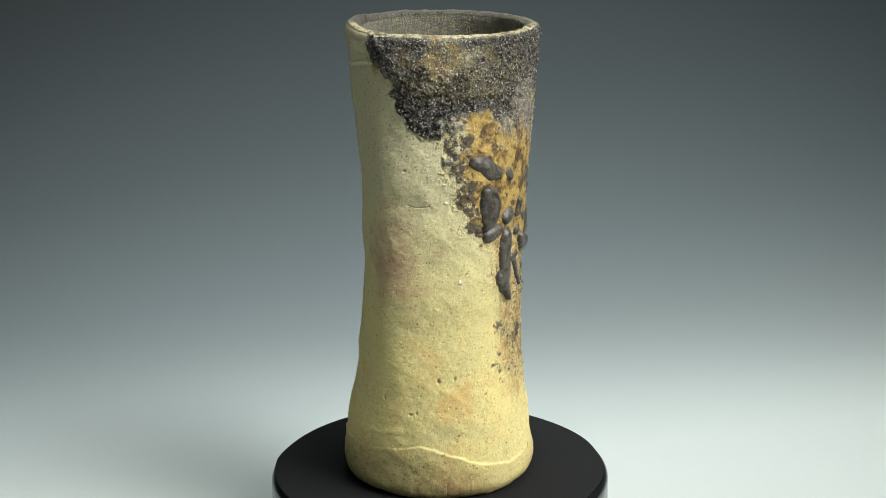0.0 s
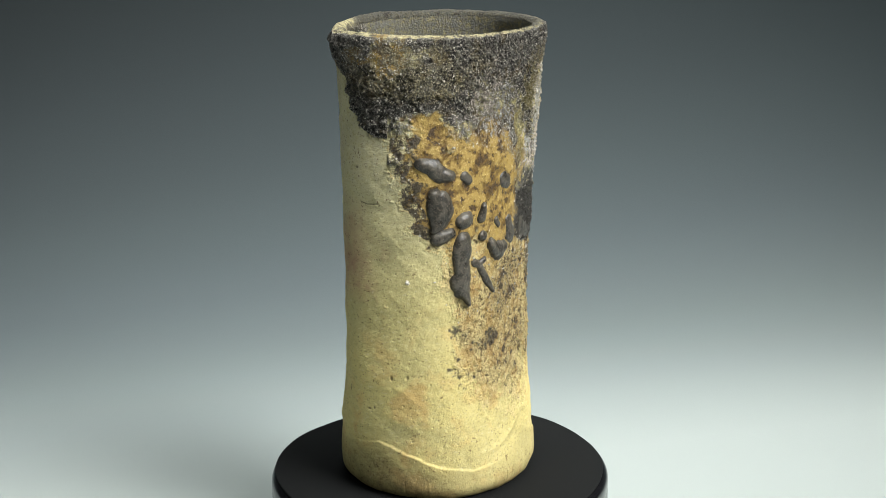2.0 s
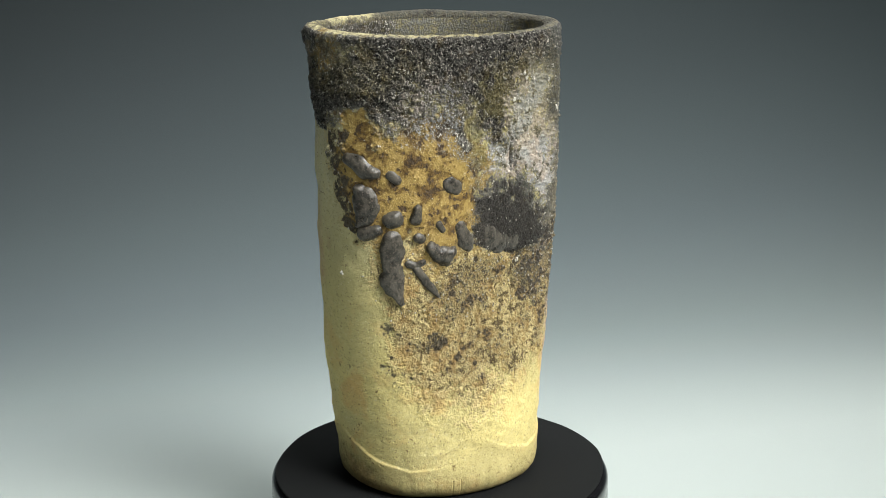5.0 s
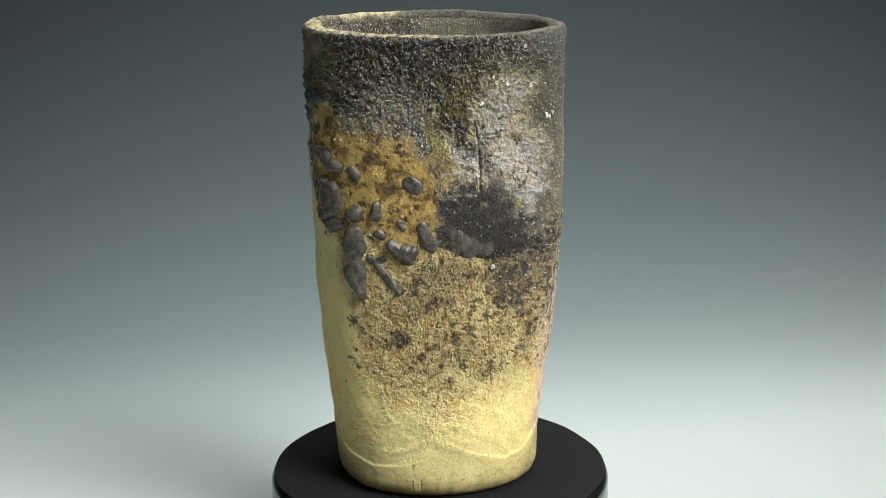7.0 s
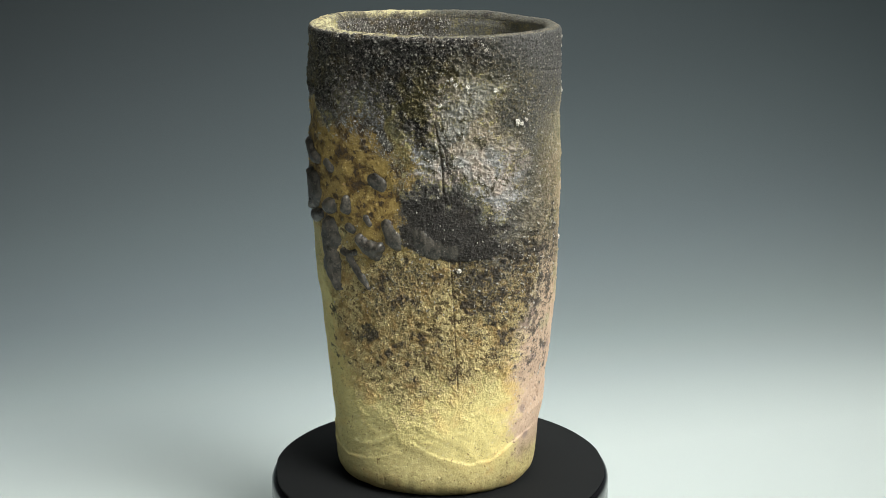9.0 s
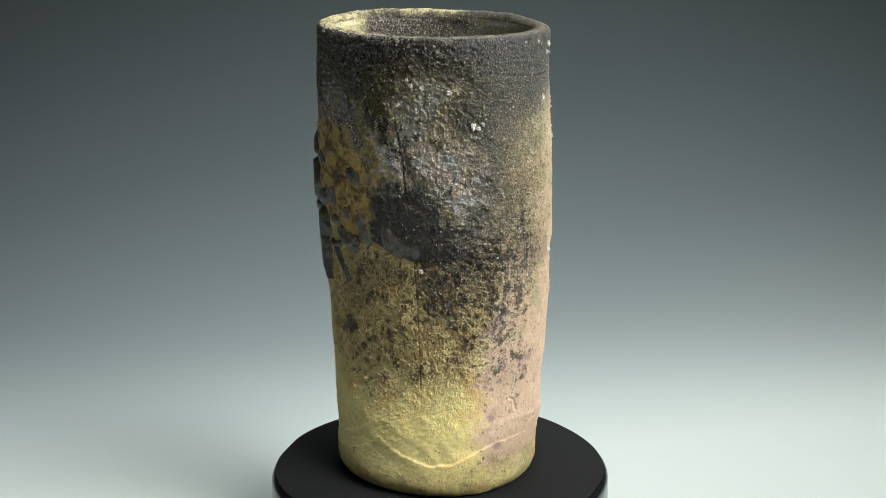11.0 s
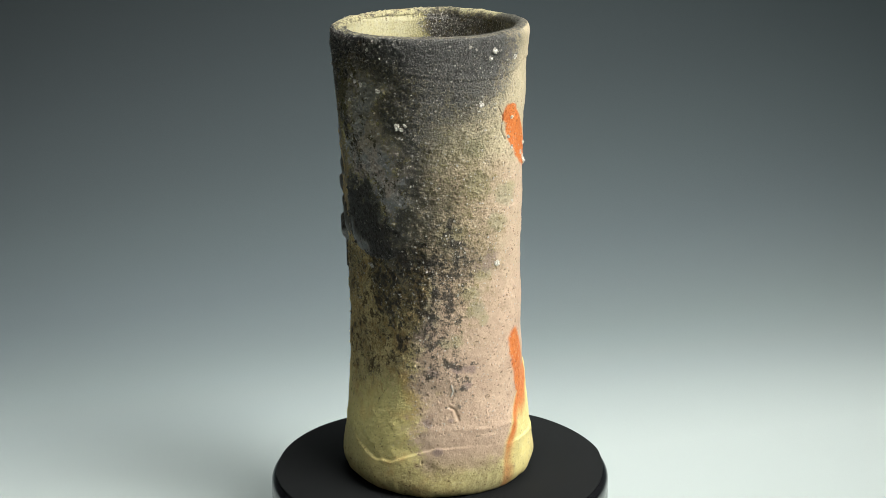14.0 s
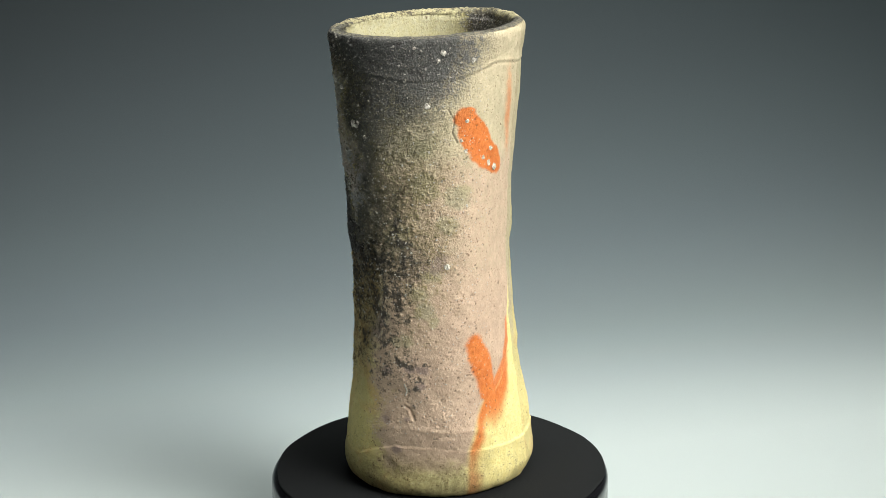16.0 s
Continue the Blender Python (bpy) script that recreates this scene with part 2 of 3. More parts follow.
# ---- noise on arrays of points ----
def value_noise(p, seed=0):
    i = np.floor(p).astype(np.int64)
    f = p - i
    f = f * f * (3 - 2 * f)
    out = 0
    for dx in (0, 1):
        for dy in (0, 1):
            for dz in (0, 1):
                h = (i[..., 0] + dx) * 374761393 + (i[..., 1] + dy) * 668265263 + (i[..., 2] + dz) * 2147483647 + seed * 974634777
                h = (h ^ (h >> 13)) * 1274126177 & 0x7FFFFFFF
                h = (h ^ (h >> 16)) & 0xFFFF
                w = (f[..., 0] if dx else 1 - f[..., 0]) * (f[..., 1] if dy else 1 - f[..., 1]) * (f[..., 2] if dz else 1 - f[..., 2])
                out = out + w * h
    return out / 65535.0 - 0.5


def fractal(p, size, octaves=3, seed=0):
    out, amp = 0, 1.0
    for o in range(octaves):
        out = out + amp * value_noise(p / size * 2 ** o, seed + o)
        amp *= 0.5
    return out


def smooth(x, lo, hi):
    t = np.clip((x - lo) / (hi - lo), 0, 1)
    return t * t * (3 - 2 * t)


# ---- the vase: a thrown cylinder pressed flat, wide at the mouth ----
# Support function of its sections: harmonics 0..5 round the axis (rows: Chebyshev order up the height), millimetres.
SECTION = np.array([
    [61.44, 0.78, 2.05, 8.19, -1.02, -0.23, -0.39, -1.42, -0.01, 0.01, 0.14],
    [3.32, -0.23, 2.03, 4.61, -1.04, -0.10, -0.46, -0.30, 0.04, -0.17, -0.05],
    [0.33, 0.13, -0.05, -4.05, -0.41, 0.25, 0.22, 1.29, -0.14, -0.20, -0.16],
    [-0.34, 0.27, -0.65, 0.25, -0.33, -0.17, -0.29, 0.06, 0.12, -0.23, -0.31],
    [0.30, -0.15, 0.03, 0.61, -0.08, -0.01, -0.03, -0.20, -0.10, -0.08, 0.29],
    [0.18, 0.14, -0.06, -0.28, 0.21, -0.15, 0.06, -0.12, 0.16, -0.02, 0.02]])
TALL, BASE_Z, LIP = 270.5, 3.0, 9.0
COLS = 1000
DEG = -110 + 360 * np.arange(COLS) / COLS        # degrees round the pot, 0 faces the camera at the start


def radius_rows(z):
    """Radius in mm at each height of z (mm) for every column."""
    u = np.clip(2 * np.asarray(z, float) / 270.0 - 1, -1.0, 1.02)
    c = np.polynomial.chebyshev.chebvander(u, 5) @ SECTION
    ph = np.radians(np.linspace(-180, 180, 721))[:-1]
    b = [np.ones_like(ph)]
    d = [np.zeros_like(ph)]
    for n in range(1, 6):
        b += [np.cos(n * ph), np.sin(n * ph)]
        d += [-n * np.sin(n * ph), n * np.cos(n * ph)]
    h, hd = c @ np.array(b), c @ np.array(d)
    x, y = h * np.sin(ph) + hd * np.cos(ph), -h * np.cos(ph) + hd * np.sin(ph)
    th, r = np.degrees(np.arctan2(x, -y)), np.hypot(x, y)
    out = np.empty((len(u), COLS))
    for i in range(len(u)):
        o = np.argsort(th[i])
        out[i] = np.interp(DEG, th[i][o], r[i][o], period=360)
    soft = np.exp(-0.5 * (np.fft.fftfreq(COLS, 1 / COLS) / 9.5) ** 2)
    return np.fft.ifft(np.fft.fft(out, axis=1) * soft, axis=1).real


def line(x, pairs):
    xs, ys = zip(*pairs)
    return np.interp(x, xs, ys)


def oval(A, Z, a, z, wa, wz, tilt=0.0, soft=0.5):
    """1 inside an oval on the wall (degrees and mm), falling to 0 round its rim."""
    da, dz = (A - a) * 1.13, Z - z
    c, s = math.cos(radians(tilt)), math.sin(radians(tilt))
    d = np.hypot((da * c + dz * s) / wa, (-da * s + dz * c) / wz)
    return 1 - smooth(d, 1 - soft, 1 + soft)


def stroke(A, Z, path, soft):
    """1 along a broad brush stroke on the wall; path: (degrees, mm, half width in mm)."""
    best = np.full(np.shape(A), 99.0)
    for (pa, pz, pr), (qa, qz, qr) in zip(path, path[1:]):
        vx, vz = (qa - pa) * 1.13, qz - pz
        px, pzz = (A - pa) * 1.13, Z - pz
        t = np.clip((px * vx + pzz * vz) / (vx * vx + vz * vz), 0, 1)
        best = np.minimum(best, np.hypot(px - t * vx, pzz - t * vz) - (pr + t * (qr - pr)))
    return 1 - smooth(best, -soft, soft)


MOSS = [(170, 103, 3.5, 3.5), (165, 101, 4, 3), (182, 141, 5, 3.5), (170, 164, 5, 4), (179, 121, 5, 6), (183, 114, 2.5, 3), (196, 187, 6, 4), (178, 211, 5, 5), (189, 169, 6, 5), (194, 184, 7, 6), (176, 130, 6, 4), (179, 191, 7, 8), (166, 161, 6, 9)]
VIOLET = [(173, 150, 9, 6), (172, 140, 6, 4), (168, 156, 8, 5), (157, 148, 6, 5), (186, 149, 4, 5), (174, 151, 9, 7), (181, 146, 8, 5), (149, 106, 9, 7), (155, 113, 6, 5), (177, 85, 5, 3), (159, 84, 3, 1.6), (171, 85, 4, 1.8), (176, 75, 3, 2), (160, 83, 3, 2), (156, 52, 2.5, 3), (161, 34, 3, 2.5), (168, 54, 1.5, 1.2)]
FOOT = [(-110, 30), (-68, 31), (-43, 31), (-10, 38), (9, 31), (23, 25), (42, 21), (60, 23), (75, 28), (88, 36), (97, 31), (109, 27),
        (122, 24), (134, 25), (150, 32), (160, 36), (180, 36), (202, 33), (250, 30)]
ASH_FOOT = [(-110, 300), (-36, 300), (-33, 272), (-29, 258), (-20, 246), (-17, 238), (-16, 228), (-11, 221), (-6, 216), (4, 214), (8, 216),
            (23, 224), (34, 217), (43, 210), (54, 202), (75, 192), (100, 180), (250, 180)]
GLAZE_LEFT = [(50, 34), (77, 31), (105, 29), (123, 34), (150, 26), (161, 18), (169, 15), (188, 13), (204, 6), (225, 4), (280, 4)]
TAN_FOOT = [(-110, 300), (18, 300), (24, 150), (30, 112), (36, 84), (47, 62), (70, 52), (84, 51), (103, 62), (113, 65), (137, 66), (143, 72), (149, 92), (156, 115), (162, 300), (250, 300)]
GREY_EDGE = [(0, 132), (60, 144), (85, 156), (110, 168), (150, 180), (200, 184), (230, 186), (245, 194), (258, 206), (280, 216)]
BAND_TOP = [(-110, 0), (58, 120), (74, 172), (84, 188), (89, 191), (109, 181), (134, 169), (149, 158), (156, 150), (160, 0), (250, 0)]
BAND_FOOT = [(-110, 300), (74, 156), (80, 153), (90, 150), (96, 147), (105, 145), (115, 142), (134, 145), (147, 155), (250, 160)]


def masks(A, Z, W1, W2):
    """Where each colour of the firing lies on the outer wall; W1, W2 are noises that fray the borders."""
    m = {}
    fray = 18 * W2 + 14 * W1
    az, aa = Z + fray, A + 15 * W2 - 12 * W1
    aw, zw = A + 38 * W2 - 14 * W1, Z + 34 * W2 + 14 * W1
    left = line(Z, GLAZE_LEFT)
    near = Z + 4 * W2 + 4 * W1
    ash = smooth(np.where(A < 2, near, zw) - line(A + 3 * W1, ASH_FOOT), np.where(A < 2, -2, -16), np.where(A < 2, 2, 16)) * (1 - smooth(aa, 105, 155)) * smooth(A, -40, -32)
    crust = np.maximum(0.95 * oval(aa, az, 123, 214, 20, 36, 22, 0.75), 0.9 * oval(aa, az, 106, 201, 21, 16, 0, 0.75))
    crust = np.maximum(crust, 0.85 * oval(aa, az, 135, 184, 13, 15, 0, 0.6))
    olive = np.maximum(0.8 * oval(aa, az, 92, 236, 12, 13, 0, 0.8), 0.75 * oval(aa, az, 80, 213, 7, 22, 0, 0.8))
    olive = np.maximum(olive, 0.6 * oval(aa, az, 106, 250, 12, 8, 0, 0.8))
    olive = np.maximum(olive, 0.42 * oval(aa, az, 130, 235, 40, 35, 0, 0.6))
    olive = np.maximum(olive, 0.45 * oval(aa, az, 15, 250, 45, 12, 0, 0.7))
    olive = np.maximum(olive, 0.56 * oval(aa, az, 170, 170, 26, 75, 0, 0.8))
    crust = np.maximum(crust, 0.42 * oval(aa, az, 55, 228, 22, 26, 0, 0.8))
    foot = line(A, BAND_FOOT)
    band = smooth(Z + 4 * W2 + 2 * W1, foot - 1.5, foot + 1.5) * (1 - smooth(az - line(A, BAND_TOP), -16, 12)) * (1 - smooth(aa, 132, 158)) * smooth(aw, 66, 104)
    m["crust"] = np.clip(crust, 0, 1) * (1 - band)
    m["olive"] = olive * (1 - band)
    m["ash"] = np.clip(np.maximum(ash * (1 - 0.95 * crust) * (1 - 0.6 * oval(aa, az, 82, 213, 9, 22, 0, 0.7)), band), 0, 1)
    m["band"] = band
    m["amber"] = smooth(aa - left, -3, 7) * (1 - smooth(aw, 66, 116)) * smooth(zw, 130, 172) * (1 - smooth(zw, 200, 242))
    m["amber"] = np.maximum(m["amber"], 0.8 * oval(A, az, -8, 257, 30, 7, 0, 0.7))
    m["ash"] = m["ash"] * (1 - 0.5 * oval(aa, az, 2, 258, 24, 6, 0, 0.8))
    m["amber"] = np.maximum(m["amber"], 0.50 * oval(aa, az, 25, 254, 18, 6, 0, 0.7))
    tan = smooth(az - line(A + 6 * W2, TAN_FOOT), -30, 26) * (1 - smooth(az, 150, 185)) * smooth(aw - left, -16, 12)
    m["tan"] = np.maximum(0.74 * tan, 0.55 * smooth(aa - left, -9, 2) * smooth(az, 112, 165) * (1 - smooth(Z, 220, 232)) * (1 - smooth(A, 60, 80)))
    grey = (1 - smooth(A - line(Z, GREY_EDGE) + 14 * W2 + 6 * W1, -45, 32)) * smooth(aa, 95, 140) * smooth(az, 60, 180)
    sooty = (1 - smooth(A - line(Z, GREY_EDGE) - 2 + 12 * W2 + 5 * W1, -32, 24)) * smooth(A, 112, 135) * smooth(az, 190, 240)
    under = smooth(aw, 62, 112) * smooth(zw, 138, 180) * (1 - smooth(A - line(Z, GREY_EDGE) + 10 * W2, -42, -6))
    m["grey"] = np.clip(np.maximum.reduce([0.8 * grey, sooty, under]), 0, 1) * (1 - 0.9 * m["crust"])
    dark = 0.40 * oval(A + 3 * W1, Z + 4 * W1, 48, 97, 16, 7, 0, 0.8) + 0.32 * oval(A + 4 * W1, Z + 6 * W1, 60, 98, 7, 7, 0, 0.7)
    dark = np.maximum(dark, 0.48 * oval(aa, az, 34, 103, 10, 8, 0, 0.7))
    dark = np.maximum(dark, 0.46 * oval(aa, az, 35, 82, 9, 6, 0, 0.7))
    dark = np.maximum(dark, 0.54 * smooth(aa - left, -4, 1) * (1 - smooth(aa - left, 4, 11)) * smooth(Z, 145, 165) * (1 - smooth(Z, 215, 225)))
    dark = np.maximum(dark, 0.53 * oval(aa, az, 126, 126, 24, 28, 25, 0.7))
    dark = np.maximum(dark, 0.48 * oval(aa, az, 158, 128, 24, 60, -10, 0.8))
    dark = np.maximum(dark, 0.42 * oval(aa, az, 163, 86, 22, 34, 0, 0.8))
    dark = np.maximum(dark, 0.45 * oval(aa, az, 82, 130, 36, 22, 0, 0.8))
    dark = np.maximum(dark, 0.37 * oval(aa, az, 95, 88, 50, 28, 0, 0.6))
    dark = np.maximum(dark, 0.50 * oval(aa, az, 149, 146, 12, 24, -25, 0.7))
    dark = np.maximum(dark, 0.42 * oval(A, Z, 109, 200, 5, 18, 8, 0.6))
    dark = np.maximum(dark, 0.46 * oval(aa, az, 95, 176, 28, 14, 0, 0.8))
    dark = np.maximum(dark, 0.22 * oval(aa, az, 130, 225, 24, 45, 0, 0.8))
    m["dark"] = np.maximum(dark, 0.78 * band)
    edge = line(Z, [(0, 199), (23, 200), (33, 199.7), (47, 202.5), (59, 207), (69, 211), (110, 214)]) + 2 * W2
    upper = line(A, [(199, 60), (208, 63), (212, 70), (219, 68), (226, 73), (233, 82), (241, 98), (250, 125)]) + 3 * W2
    right = np.where(Z > upper - 3, 252, edge + 3)
    pink = smooth(A + 16 * W2 - 10 * W1, 138, 162) * (1 - smooth(A + 3 * W1 - right, -4, 4)) * smooth(Z + 8 * W2 - 6 * W1, 10, 34) * (1 - 0.35 * smooth(az, 75, 160))
    pink = pink * (1 - smooth(Z, 190, 225))
    m["pink"] = np.clip(pink, 0, 1)
    m["blush"] = oval(aa, az, -22, 145, 13, 19, 0, 0.95)
    m["buff"] = 0.9 * np.maximum(smooth(aa, 112, 158), 1 - smooth(aa, -105, -72)) * smooth(az, 60, 120)
    o1 = stroke(A + 2 * W1, Z + 2 * W1, [(199, 226, 7), (203, 217, 9), (211, 206, 8.5), (220, 198, 6)], 1.6)
    o2 = stroke(A + 2 * W1, Z, [(203, 99, 5.4), (206.5, 90, 7.2), (210, 79, 7.4), (214, 68, 7)], 2.6)
    o3 = stroke(A, Z, [(241, 102, 2.5), (238, 92, 4), (231, 80, 4), (219, 70, 4)], 2.5)
    o4 = oval(A + 3 * W1, Z, 236, 225, 6, 24, 5, 0.8)
    inside = smooth(A - edge, -1, 4) * (1 - smooth(Z - upper, -4, 3))
    glow = inside * np.maximum(0.95 * smooth(Z - upper, -34, -6) * (1 - 0.85 * smooth(A, 230, 243)), 0.72 * (1.0 + 0.9 * W2) * np.exp(-((A - edge - 4 - 10 * W2) / 9) ** 2))
    m["orange"] = np.clip(np.maximum.reduce([o1, o2, 0.8 * o3, glow, 0.6 * o4]), 0, 1)
    m["moss"] = np.maximum.reduce([oval(A, Z, a, z, w, h, 0, 0.9) for a, z, w, h in MOSS])
    m["violet"] = np.maximum.reduce([oval(A, Z, a, z, w, h, 0, 0.9) for a, z, w, h in VIOLET])
    m["halo"] = np.clip(0.9 * inside, 0, 1) + 0.45 * oval(aa, az, 112, 52, 30, 11, 0, 0.7)
    m["warm"] = np.clip((1 - smooth(Z, 70, 150)) * (0.85 + W2), 0, 1) * (1 - smooth(A, 160, 185))
    m["pale"] = smooth(Z, 120, 215) * (1 - smooth(A, 60, 90))
    # patchy dirt round the foot, below the fold
    m["dirt_tone"] = np.clip((1 - smooth(Z - line(A, FOOT) + 6 * W2, -14, 6)) * (0.85 + 1.4 * W2), 0, 1) * 0.95
    # the same brown over the wall left of -60 degrees, stronger higher up
    m["dirt_tone"] = np.maximum(m["dirt_tone"], 0.45 * (1 - smooth(A, -75, -55)) * smooth(Z, 40, 120))
    return m


def dots(H, A_cols, Z_rows, rng, count, amin, amax, zmin, zmax, size, height, accept=None, store=None):
    """Scatter small bumps or pits (sizes in mm) over the outer wall."""
    dz = Z_rows[1] - Z_rows[0]
    for _ in range(count):
        a, z = rng.uniform(amin, amax), rng.uniform(zmin, zmax)
        s, h = rng.uniform(*size), rng.uniform(*height)
        i0, i1 = np.searchsorted(Z_rows, [z - 2.2 * s, z + 2.2 * s])
        j = int(round((a + 110) / 360 * COLS))
        w = int(2.2 * s / 0.41) + 1
        jj = np.arange(j - w, j + w + 1) % COLS
        if i1 - i0 < 2 or (accept is not None and rng.random() > accept[min(i0, accept.shape[0] - 1), j % COLS]):
            continue
        da = ((DEG[jj] - a + 180) % 360 - 180) * 1.13
        st = rng.uniform(0.7, 1.4)
        d = np.hypot(da[None] * st, (Z_rows[i0:i1, None] - z) / st) / s
        g = np.exp(-d ** 4)
        H[i0:i1, jj] += h * g
        if store is not None:
            store[i0:i1, jj] = np.maximum(store[i0:i1, jj], g)


def groove(H, A, Z, path, width, depth, store=None):
    """A fine crack or scratch along a few (degrees, mm) points."""
    best = np.full(H.shape, 99.0)
    for (a0, z0), (a1, z1) in zip(path, path[1:]):
        px, pz = (A - a0) * 1.13, Z - z0
        vx, vz = (a1 - a0) * 1.13, z1 - z0
        t = np.clip((px * vx + pz * vz) / (vx * vx + vz * vz), 0, 1)
        best = np.minimum(best, np.hypot(px - t * vx, pz - t * vz))
    g = np.exp(-(best / width) ** 2)
    H += depth * g
    if store is not None:
        np.maximum(store, g, out=store)


vase = tagged(new("vase"), "tall cylindrical wood-fired stoneware vase with dark ash glaze runs", "vase")
rng = np.random.default_rng(7)
WALL_ROWS = 660
Z_WALL = np.linspace(BASE_Z + 12, TALL - 4, WALL_ROWS)
R_WALL = radius_rows(Z_WALL)
A2, Z2 = np.meshgrid(DEG, Z_WALL)
PTS = np.stack([R_WALL * np.sin(np.radians(A2)), -R_WALL * np.cos(np.radians(A2)), Z2], -1)
N_WIDE, N_MID, N_FINE, N_GRAIN = fractal(PTS, 22, 3, 1), fractal(PTS, 6, 3, 11), fractal(PTS, 2.2, 3, 21), fractal(PTS, 1.1, 2, 31)
MASK = masks(A2, Z2, N_MID, N_WIDE)
PIT, GRIT = np.zeros_like(A2), np.zeros_like(A2)
COARSE = np.clip(MASK["ash"] + 0.75 * MASK["grey"] * (1 - 0.8 * smooth(A2, 135, 165) * smooth(Z2, 185, 225)) + 0.6 * MASK["tan"] + 0.5 * MASK["crust"], 0, 1) * (1 - 0.75 * MASK["band"]) * (1 - 0.75 * MASK["amber"])
relief = 1.35 * N_WIDE + (0.45 + 0.4 * COARSE) * N_MID + (0.10 + 0.12 * COARSE) * N_FINE + 0.05 * N_GRAIN
relief += COARSE * (1.6 * N_FINE + 2.2 * np.abs(N_GRAIN) - 0.3)
THICK = 1.1 * MASK["ash"] * (1 - smooth(A2, 0, 45)) + 2.4 * oval(A2, Z2, -27, 262, 9, 9, 0, 0.8) * MASK["ash"]
relief += THICK + 0.05 * MASK["ash"] + 0.1 * MASK["amber"] + 0.5 * MASK["band"] - 0.6 * COARSE
relief += 0.4 * np.sin(Z2 / 6.0 + 2.5 * N_WIDE) * (1 - COARSE) * 0.6
# the folded flap of clay above the foot
above = Z2 - line(A2, FOOT) - 1.2 * N_MID
flap = 0.55 + 0.45 * np.sin(np.radians(A2 * 3.1 + 40))
relief += 1.05 * (1 - smooth(above, -0.5, 1.3)) * np.exp(-np.clip(-above, 0, None) / 15) * (0.15 + 0.85 * flap)
relief += 0.6 * np.exp(-((above - 11 - 5 * N_WIDE) / 2.2) ** 2) * (1 - flap)
# the throwing line below the mouth
throw = Z2 - line(A2, [(-110, 251), (-65, 249), (-50, 252), (-31, 255), (-20, 256), (140, 252), (172, 247), (192, 247), (220, 254), (250, 251)])
relief += np.where((A2 < -25) | (A2 > 140), 0.3 * np.exp(-((throw - 1.2) / 0.9) ** 2) - 0.32 * np.exp(-((throw + 0.6) / 0.9) ** 2), 0)
groove(relief, A2, Z2, [(103, 222), (105, 212), (107, 200), (108, 183)], 0.8, -1.3, PIT)
groove(relief, A2, Z2, [(105, 214), (109, 206), (110, 198)], 0.7, -0.7, PIT)
groove(relief, A2, Z2, [(112, 146), (114, 118), (115, 95), (116, 68)], 0.5, -0.7, PIT)
groove(relief, A2, Z2, [(-31, 185), (-24, 184), (-20, 185)], 0.35, -0.3)
groove(relief, A2, Z2, [(-13, 180), (-9, 179), (-3, 180)], 0.35, -0.35, PIT)
groove(relief, A2, Z2, [(-40, 60), (-36, 59), (-33, 61)], 0.8, -0.5)
groove(relief, A2, Z2, [(190, 232), (193, 226), (192, 219), (194, 214)], 0.5, -0.7, PIT)
groove(relief, A2, Z2, [(167, 62), (170, 60), (172, 54)], 0.9, -1.0)
groove(relief, A2, Z2, [(168, 76), (169, 72), (168, 69)], 0.5, 0.6, GRIT)
BARE = np.clip(1 - COARSE - MASK["orange"], 0, 1)
dots(relief, DEG, Z_WALL, rng, 4200, -110, 250, 8, 262, (0.16, 0.42), (-0.6, -0.15), BARE, PIT)
dots(relief, DEG, Z_WALL, rng, 600, -110, 250, 8, 262, (0.35, 1.0), (0.06, 0.25), BARE)
dots(relief, DEG, Z_WALL, rng, 9000, -40, 200, 60, 268, (0.4, 1.0), (0.25, 0.85), COARSE)
dots(relief, DEG, Z_WALL, rng, 3600, -35, 205, 110, 266, (0.25, 0.7), (0.2, 0.6), COARSE * (1 - 0.8 * MASK["amber"]), GRIT)
dots(relief, DEG, Z_WALL, rng, 700, 148, 205, 50, 240, (0.4, 1.0), (0.08, 0.35))
dots(relief, DEG, Z_WALL, rng, 1500, 145, 215, 40, 262, (0.18, 0.42), (0.12, 0.35), None, GRIT)
dots(relief, DEG, Z_WALL, rng, 420, 150, 215, 40, 230, (0.25, 0.75), (-0.5, -0.1), None, PIT)
for a, z in ((-14, 199), (-28, 66), (-14, 58), (-11, 59), (8, 80), (0, 79), (175, 80), (172, 87), (152, 27), (226, 128)):
    dots(relief, DEG, Z_WALL, rng, 1, a, a, z, z, (0.9, 1.3), (-0.8, -0.5), None, PIT)

WALL = R_WALL + relief


